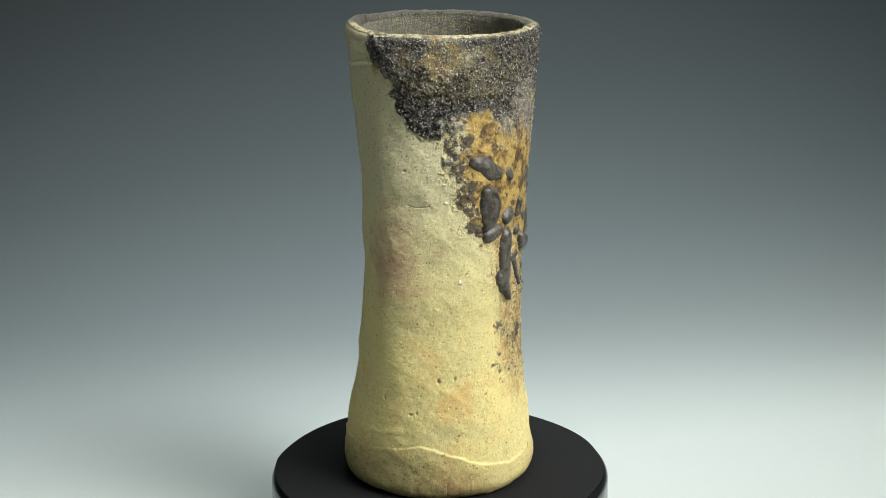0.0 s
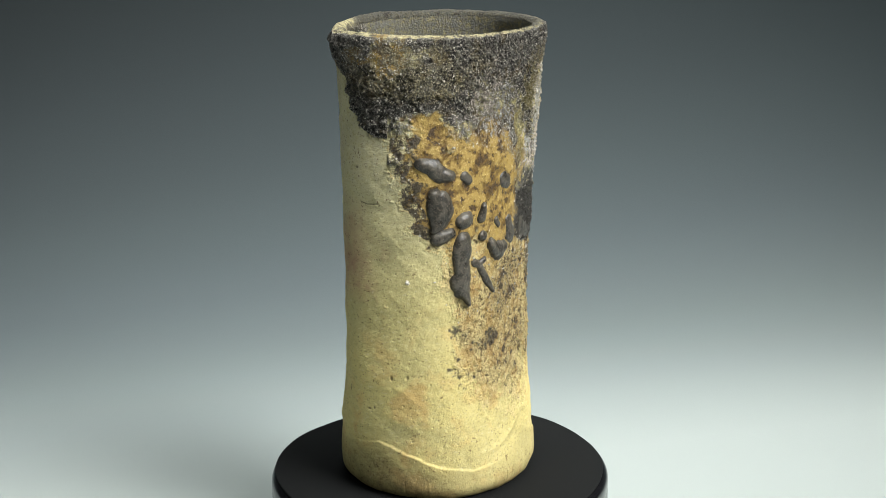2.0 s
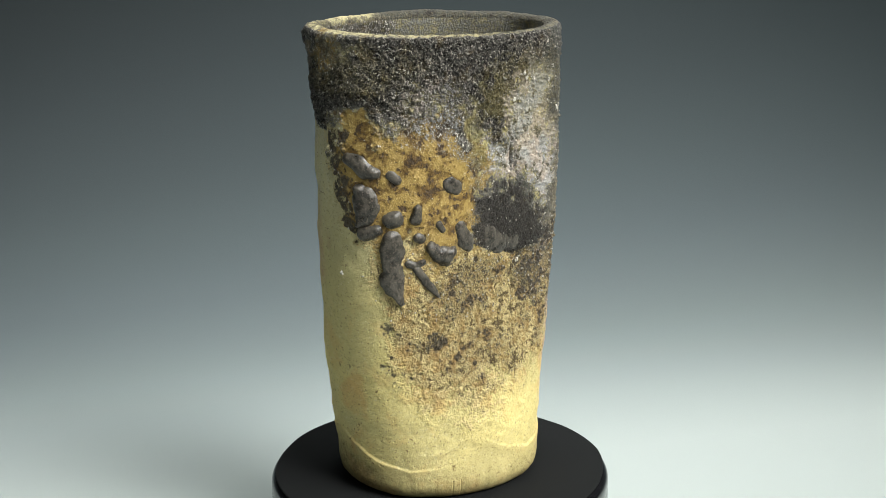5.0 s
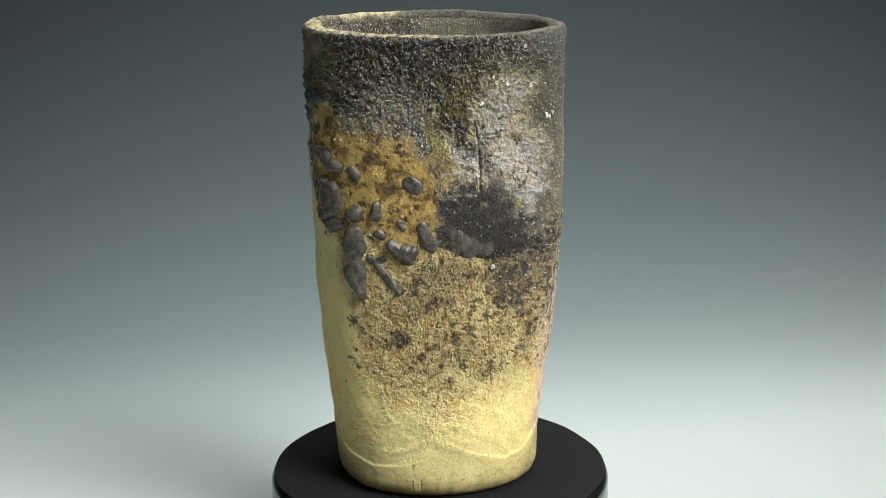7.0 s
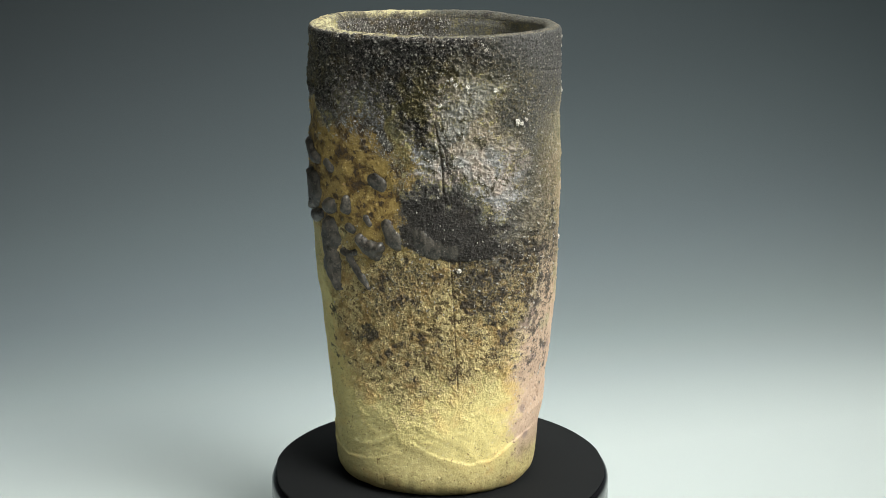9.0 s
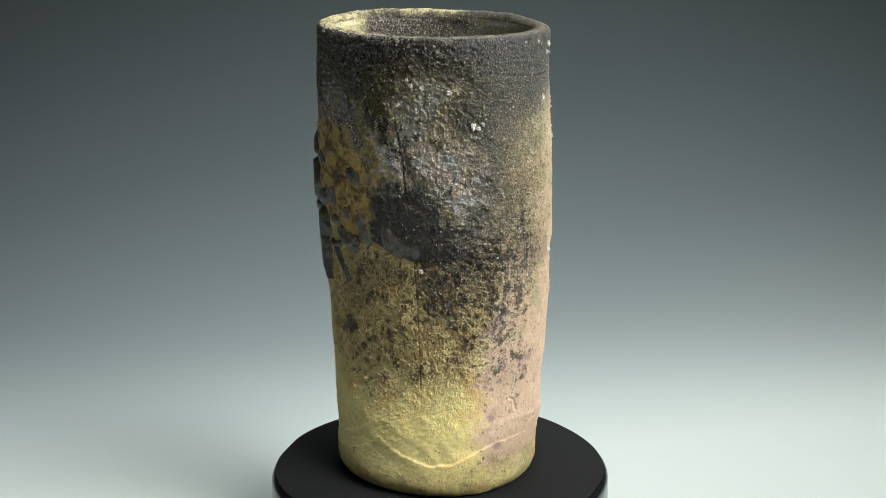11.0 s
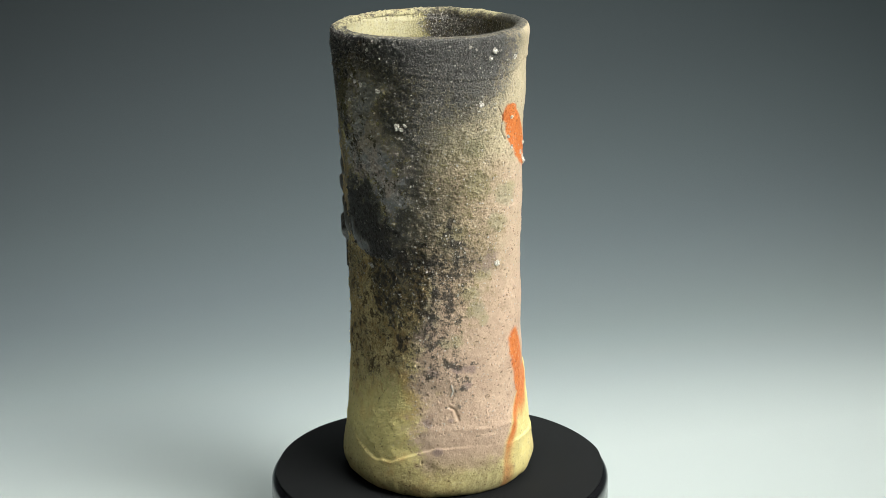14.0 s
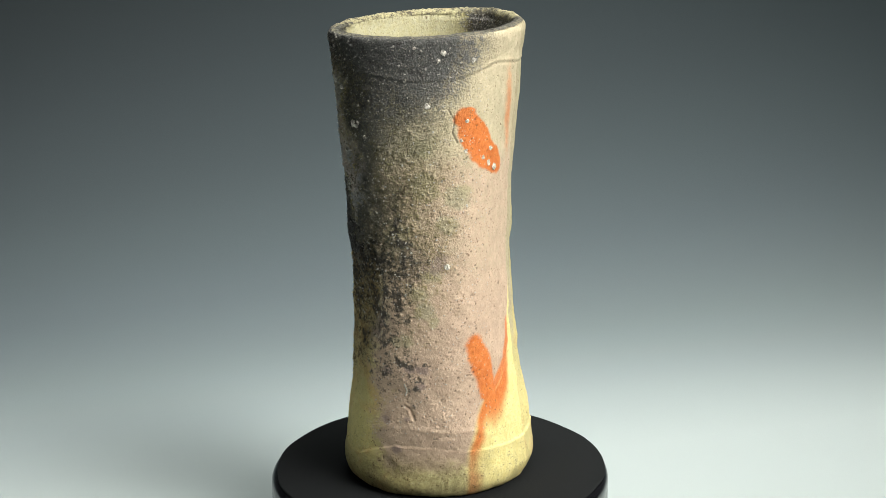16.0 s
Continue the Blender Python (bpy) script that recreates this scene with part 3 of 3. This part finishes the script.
def build_vase_body():
    """Outer wall with its foot, the rounded lip, and the inside down to its floor."""
    a = np.radians(DEG)
    rows_r, rows_z, src = [], [], []
    # underside and rounded foot
    for f in (0.02, 0.5, 0.8):
        rows_r.append((WALL[0] - 12) * f)
        rows_z.append(np.full(COLS, BASE_Z + 1.5))
        src.append(0)
    for i in range(12):
        q = i / 12 * math.pi / 2
        at = np.stack([DEG / 6.0, np.full(COLS, i / 3.5), np.zeros(COLS)], -1)
        rag = 0.8 * value_noise(at, 51) + 0.3 * value_noise(at * 2.6, 52) + 2.2 * value_noise(at * 0.35, 53)
        foot_r = R_WALL[0] + relief[:20].mean(0)
        rows_r.append(foot_r + (WALL[0] - foot_r) * i / 12 - 8.5 * (1 - math.sin(q)) + rag * math.sin(math.pi * (i + 3) / 15))
        rows_z.append(BASE_Z + 12 - 12 * np.cos(q) * np.ones(COLS))
        src.append(0)
    for i in range(WALL_ROWS):
        rows_r.append(WALL[i])
        rows_z.append(np.full(COLS, Z_WALL[i]))
        src.append(i)
    # lip, a little uneven in height
    rise = 0.3 + 1.8 * np.cos(np.radians(DEG + 78)) + 0.8 * N_WIDE[-1] + 0.4 * N_MID[-1]
    rim_r = R_WALL[-1] + relief[-24:].mean(0)
    lip_w = LIP + 1.5 * N_WIDE[-20] + 1.2 * np.cos(np.radians(2 * DEG))
    crumbly = 0.22 + 0.78 * np.clip(MASK["ash"][-30:].mean(0), 0, 1)
    for i in range(1, 23):
        q = i / 22 * math.pi
        at = np.stack([DEG / 1.6, np.full(COLS, i / 2.6), np.zeros(COLS)], -1)
        bite = crumbly * (0.9 * value_noise(at, 5) + 0.7 * value_noise(at * 2.1, 6)) + 0.5 * value_noise(at * 0.3, 7)
        rows_r.append(rim_r + (WALL[-1] - rim_r) * max(0.0, 1 - i / 4) - lip_w / 2 * (1 - math.cos(q)) + 1.1 * crumbly * value_noise(at * 1.2, 15))
        rows_z.append(TALL - 4 + (4 + rise) * math.sin(q) ** 0.7 + bite)
        src.append(WALL_ROWS - 1)
    n_lip = len(rows_r)
    inner = np.linspace(TALL - 5, 25, 150)
    inner_r = radius_rows(inner)
    for i, z in enumerate(inner):
        p = np.stack([DEG / 7.0, np.full(COLS, z / 9.0), np.zeros(COLS)], -1)
        rough = 0.12 * value_noise(p, 8)
        rows_r.append(inner_r[i] - lip_w + min(i, 12) / 12 * 1.2 - rough)
        rows_z.append(np.full(COLS, z))
        src.append(WALL_ROWS - 1)
    for f in (0.9, 0.5, 0.02):
        rows_r.append(rows_r[n_lip + 149] * f)
        rows_z.append(np.full(COLS, 20.0))
        src.append(WALL_ROWS - 1)
    r, z = np.array(rows_r), np.array(rows_z)
    v = np.stack([r * np.sin(a), -r * np.cos(a), z], -1) / 1000
    ob = grid_mesh("body", v, len(r), COLS, True, M_POT, vase, "rough buff stoneware wall with charred ash and orange flashing")
    # colour masks, row by row
    src = np.array(src)
    inside = np.zeros(len(r))
    inside[n_lip:] = 1
    inside[n_lip - 14:n_lip] = np.linspace(0, 1, 14)
    A = np.tile(DEG, (len(r), 1))
    wob = 14 * N_WIDE[src]
    char = smooth(A + wob, -100, -78) * (1 - smooth(A + wob, -16, 0))
    smoke = np.maximum(smooth(A + wob, 70, 110), 1 - smooth(A, -85, -65))
    lip_pale = np.zeros(len(r))
    lip_pale[n_lip - 17:n_lip - 2] = 1
    for key in ("ash", "amber", "tan", "dark", "crust", "olive", "pink", "buff", "orange", "halo", "grey", "warm", "pale", "grit", "pit", "dirt_tone", "moss", "violet", "blush"):
        outer = {"grit": GRIT, "pit": PIT}.get(key, MASK.get(key))
        val = outer[src] * (1 - inside[:, None])
        if key in ("grit", "pit", "dark"):
            val[:15] = 0
            val[n_lip - 21:] = 0
        deep = inside[:, None]
        if key == "ash":
            val = val * (1 - 0.6 * lip_pale[:, None]) + deep * 0.75 * char
        elif key == "grey":
            val = np.maximum(val * (1 - 0.45 * lip_pale[:, None]), (0.34 + 0.3 * smoke) * lip_pale[:, None]) + deep * (0.08 + 0.6 * smoke)
        elif key == "dark":
            val = np.maximum(val, 0.34 * lip_pale[:, None])
        elif key == "tan":
            val = np.maximum(val, 0.4 * lip_pale[:, None])
        elif key == "buff":
            val = np.maximum(val, 0.1 * deep)
        elif key == "pale":
            val = np.maximum(val, np.maximum(deep * (1 - smoke) * (1 - char), 0.7 * lip_pale[:, None]))
        elif key == "olive":
            val = val * (1 - lip_pale[:, None]) + 0.3 * lip_pale[:, None] + 0.12 * deep
        at = ob.data.attributes.new(key, "FLOAT", "POINT")
        at.data.foreach_set("value", np.clip(val, 0, 1).astype(np.float32).ravel())
    return ob


build_vase_body()


def wall_radius(a, z):
    """Radius of the finished wall, mm, between its grid points."""
    j = (np.asarray(a) + 110) / 360 * COLS
    i = np.clip((np.asarray(z) - Z_WALL[0]) / (Z_WALL[1] - Z_WALL[0]), 0, WALL_ROWS - 1.001)
    i0, j0 = i.astype(int), np.floor(j).astype(int)
    fi, fj = i - i0, j - j0
    g = SMOOTH_WALL
    return (g[i0, j0 % COLS] * (1 - fi) * (1 - fj) + g[i0 + 1, j0 % COLS] * fi * (1 - fj)
            + g[i0, (j0 + 1) % COLS] * (1 - fi) * fj + g[i0 + 1, (j0 + 1) % COLS] * fi * fj)


SMOOTH_WALL = R_WALL + 0.9 * N_WIDE + 0.1 * MASK["ash"] + 0.7 * THICK


def glaze_drip(path, height, label="dark grey molten glaze bead"):
    """A bead or run of melted glaze on the wall; path: (degrees, mm, radius mm) from the top down."""
    pad = max(p[2] for p in path) + 2.5
    a0, a1 = min(p[0] for p in path) - pad / 1.13, max(p[0] for p in path) + pad / 1.13
    z0, z1 = min(p[1] for p in path) - pad, max(p[1] for p in path) + pad
    na, nz = max(8, int((a1 - a0) * 1.13 / 0.45)), max(8, int((z1 - z0) / 0.45))
    A, Z = np.meshgrid(np.linspace(a0, a1, na), np.linspace(z0, z1, nz))
    p3 = np.stack([A * 1.13, Z, np.full_like(A, path[0][0])], -1)
    wob = fractal(p3, 5.0, 3, 44)
    best = np.full(A.shape, 9.0)
    segs = list(zip(path, path[1:])) or [(path[0], (path[0][0] + 0.01, path[0][1], path[0][2]))]
    for (pa, pz, pr), (qa, qz, qr) in segs:
        vx, vz = (qa - pa) * 1.13, qz - pz
        px, pzz = (A - pa) * 1.13, Z - pz
        t = np.clip((px * vx + pzz * vz) / (vx * vx + vz * vz + 1e-9), 0, 1)
        best = np.minimum(best, np.hypot(px - t * vx, pzz - t * vz) / (pr + t * (qr - pr)))
    d = np.maximum(best * 1.06 + 0.26 * wob, 0)
    h = 1.2 * height * np.clip(1 - d ** 2.2, 0, 1) ** 0.75 - 1.3 * smooth(d, 0.97, 1.25) + 0.06 * fractal(p3, 1.5, 2, 3) + 0.5 * fractal(p3, 4.0, 2, 13) * (d < 1)
    r = wall_radius(A, Z) + h
    v = np.stack([r * np.sin(np.radians(A)), -r * np.cos(np.radians(A)), Z], -1) / 1000
    return grid_mesh("glaze_drip", v, nz, na, False, M_BEAD, vase, label, keep=d < 1.15)


glaze_drip([(16.5, 203, 3.6), (21.5, 201.5, 5.2), (24.5, 197, 5), (29, 196, 3.4)], 2.2)
glaze_drip([(22, 187, 3.4), (24, 182.5, 6.2), (25, 177, 7.0), (24, 171, 5.2), (22, 167, 2.4)], 3.0)
glaze_drip([(23.5, 162, 4.6), (29, 164, 3.2)], 2.4)
glaze_drip([(36, 170, 5.4), (37.2, 170.5, 5.2)], 2.9)
glaze_drip([(47.8, 176, 2.6), (47, 170, 3.7)], 2.4)
glaze_drip([(48, 159.2, 3.2), (49, 158.5, 3.2)], 2.0)
glaze_drip([(35.6, 159, 5.6), (35.6, 153.5, 6.2), (34.8, 147, 5.2), (35.5, 141, 4.9), (34.8, 135.5, 6.4), (35.6, 130.5, 5.2), (38, 125, 2.4), (39.2, 121.5, 1.2)], 3.2)
glaze_drip([(54.8, 153, 4), (59, 149, 6), (63.5, 147.5, 5.8), (67, 149.5, 3.6)], 3.0)
glaze_drip([(72, 163, 4.4), (75, 156, 6), (77, 154, 5.6)], 1.5, "brown-grey molten glaze bead")
glaze_drip([(36, 195, 3), (38.5, 192, 2.6)], 1.2)
glaze_drip([(47, 141, 2.6), (51.5, 133.5, 3.0), (55, 129, 2.4), (58, 125, 1.3)], 1.4, "thin dark glaze run")
glaze_drip([(42.5, 144.5, 2.2), (46, 143, 2.2), (50, 145, 1.8)], 1.1, "thin dark glaze run")
glaze_drip([(59, 166, 2.4), (61, 163, 2.2)], 1.2)
glaze_drip([(65, 188, 4.6), (69, 186, 4.2)], 0.9, "brown-grey molten glaze bead")
glaze_drip([(92, 158, 5.5), (95, 153, 7.2), (102, 151, 6.5)], 1.2, "dark grey lobe of molten glaze")
glaze_drip([(108, 151, 5.5), (113, 150, 5.6)], 0.7, "dark grey lobe of molten glaze")


def feldspar_grain(a, z, size):
    """An angular white grain of stone that stands out of the clay."""
    bm = bmesh.new()
    bmesh.ops.create_icosphere(bm, subdivisions=2, radius=size / 1000)
    for v in bm.verts:
        v.co *= 1 + 0.9 * noise.noise(v.co * 1100 + Vector((a, z, 0)))
    r = (float(wall_radius(np.array([a]), np.array([z]))[0]) + 0.1 * size) / 1000
    t = radians(a)
    bmesh.ops.transform(bm, matrix=Matrix.Translation((r * math.sin(t), -r * math.cos(t), z / 1000)) @ Matrix.Rotation(t, 4, "Z") @ Matrix.Diagonal((1, 0.6, 1.1, 1)), verts=bm.verts)
    return part("feldspar_grain", bm, M_GRIT, vase, "white feldspar grain", smooth=False)


for a, z, s in ((181, 234, 1.5), (188, 262, 1.5), (186, 258, 1.1), (203, 257, 1.2), (144, 222, 1.7), (146, 221, 1.3), (148, 223, 1.0), (189, 146, 1.5),
                (212, 200, 1.6), (217, 197, 1.9), (208, 204, 1.1), (199, 225, 1.0), (214, 208, 1.2), (198, 209, 1.1), (120, 242, 1.3), (112, 246, 1.1),
                (196, 215, 1.0), (133, 240, 1.4), (114, 243, 1.1), (128, 262, 1.0), (106, 232, 1.1), (117, 138, 1.3), (152, 216, 0.9), (176, 265, 0.9), (10, 137, 1.2)):
    feldspar_grain(a, z, 0.95 * s)

# ---- the turntable ----
SPIN = (0.0005, -0.001)
turntable = tagged(new("turntable"), "round glossy black display turntable with a silver base ring", "turntable")
PLATTER = lathe("platter", rounded(0.1022, -0.022, 0.0016, 0.005), M_GLOSS, turntable, "glossy black platter")
lathe("base_ring", [(0.098, -0.050), (0.1030, -0.050), (0.1030, -0.0245), (0.1015, -0.0232), (0.095, -0.0232)], M_CHROME, turntable, "silver base ring")
lathe("base", [(0.0005, -0.054), (0.094, -0.054), (0.097, -0.052), (0.097, -0.0225), (0.0005, -0.0225)], M_GLOSS, turntable)


turntable.location = (SPIN[0], SPIN[1], 0)


def felt_pad():
    """A round black pad, cut by hand, so that its border runs in short flats."""
    seg, rp = 180, random.Random(4)
    bends = [rp.uniform(-1, 1) for _ in range(31)]
    a = np.arange(seg) * 2 * math.pi / seg
    k = np.interp(a, np.linspace(0, 2 * math.pi, 32), bends + bends[:1])
    r = 0.0995 + 0.0010 * k
    prof = [(0.0, 0.0017), (1.0, 0.0017), (1.0, 0.0027), (0.996, 0.0030), (0.6, 0.0030), (0.01, 0.0030)]
    v = np.array([[(max(f, 0.005) * r[i] * math.cos(a[i]), max(f, 0.005) * r[i] * math.sin(a[i]), z) for i in range(seg)] for f, z in prof])
    return tagged(grid_mesh("felt_pad", v, len(prof), seg, True, M_PAD), "thin matt black hand-cut pad on the turntable", "pad")


pad = felt_pad()


# ---- paper sweep, table and room ----
def paper_sweep():
    """One sheet that lies on the table, bends up and hangs down the wall; its colour slants to paint in light falloff.
    """
    z0, bend, y0, y1, top = -0.054, 0.42, -0.65, 0.38, 1.6
    path = [(y0 + (y1 - y0) * i / 20, z0) for i in range(21)]
    path += [(y1 + bend * math.sin(i * math.pi / 48), z0 + bend * (1 - math.cos(i * math.pi / 48))) for i in range(1, 25)]
    path += [(y1 + bend, z0 + bend + (top - bend) * i / 12) for i in range(1, 13)]
    path = np.array(path)
    run = np.concatenate([[0], np.cumsum(np.hypot(*np.diff(path, axis=0).T))])
    xs = np.linspace(-1.1, 1.1, 45)
    v = np.array([[(x, y, z) for x in xs] for y, z in path])
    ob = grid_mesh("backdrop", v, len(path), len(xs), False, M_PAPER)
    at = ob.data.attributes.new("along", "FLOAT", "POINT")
    # the x term darkens the left side in place of the light's falloff
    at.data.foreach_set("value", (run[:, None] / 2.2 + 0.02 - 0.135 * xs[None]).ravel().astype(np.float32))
    return tagged(ob, "seamless backdrop paper, white to slate grey with light falloff painted in", "backdrop", kind="structure")


paper_sweep()


def slab(name, x0, x1, y0, y1, z0, z1, material, label, kind="structure", category=""):
    bm = bmesh.new()
    bmesh.ops.create_cube(bm, size=1, matrix=Matrix.Translation(((x0 + x1) / 2, (y0 + y1) / 2, (z0 + z1) / 2)) @ Matrix.Diagonal((x1 - x0, y1 - y0, z1 - z0, 1)))
    return tagged(part(name, bm, material, smooth=False), label, category or name.split("_")[0], kind=kind)


slab("floor", -2.2, 2.2, -2.6, 1.4, -0.90, -0.80, M_FLOOR, "grey vinyl studio floor")
slab("ceiling", -2.2, 2.2, -2.6, 1.4, 1.90, 2.0, M_WALL, "grey painted studio ceiling")
slab("wall_west", -2.3, -2.2, -2.6, 1.4, -0.9, 2.0, M_WALL, "grey painted studio wall")
slab("wall_east", 2.2, 2.3, -2.6, 1.4, -0.9, 2.0, M_WALL, "grey painted studio wall")
slab("wall_south", -2.2, 2.2, -2.7, -2.6, -0.9, 2.0, M_WALL, "grey painted studio wall")
slab("wall_north", -2.2, 2.2, 1.4, 1.5, -0.9, 2.0, M_WALL, "grey painted studio wall")


def work_table():
    t = tagged(new("table"), "white laminate studio table under the backdrop paper", "table")
    t.location = (0, 0.1, -0.80)
    bm = bmesh.new()
    bmesh.ops.create_cube(bm, size=1, matrix=Matrix.Translation((0, 0, 0.728)) @ Matrix.Diagonal((2.3, 1.5, 0.03, 1)))
    part("tabletop", bm, M_TABLE, t, smooth=False)
    for x in (-1.05, 1.05):
        for y in (-0.65, 0.65):
            bm = bmesh.new()
            bmesh.ops.create_cube(bm, size=1, matrix=Matrix.Translation((x, y, 0.3565)) @ Matrix.Diagonal((0.05, 0.05, 0.713, 1)))
            part("leg", bm, M_CHROME, t, smooth=False)


work_table()


def motions():
    """The platter turns once in about half a minute, and carries the pad and the vase."""
    rows = [(t, pose(0, 0, 0, 0, 0, -11.55 * t)) for t in range(17)]
    walk(PLATTER, rows)
    walk(vase, rows)
    walk(pad, [(t, pose(SPIN[0], SPIN[1], 0, 0, 0, -11.55 * t)) for t in range(17)])


motions()
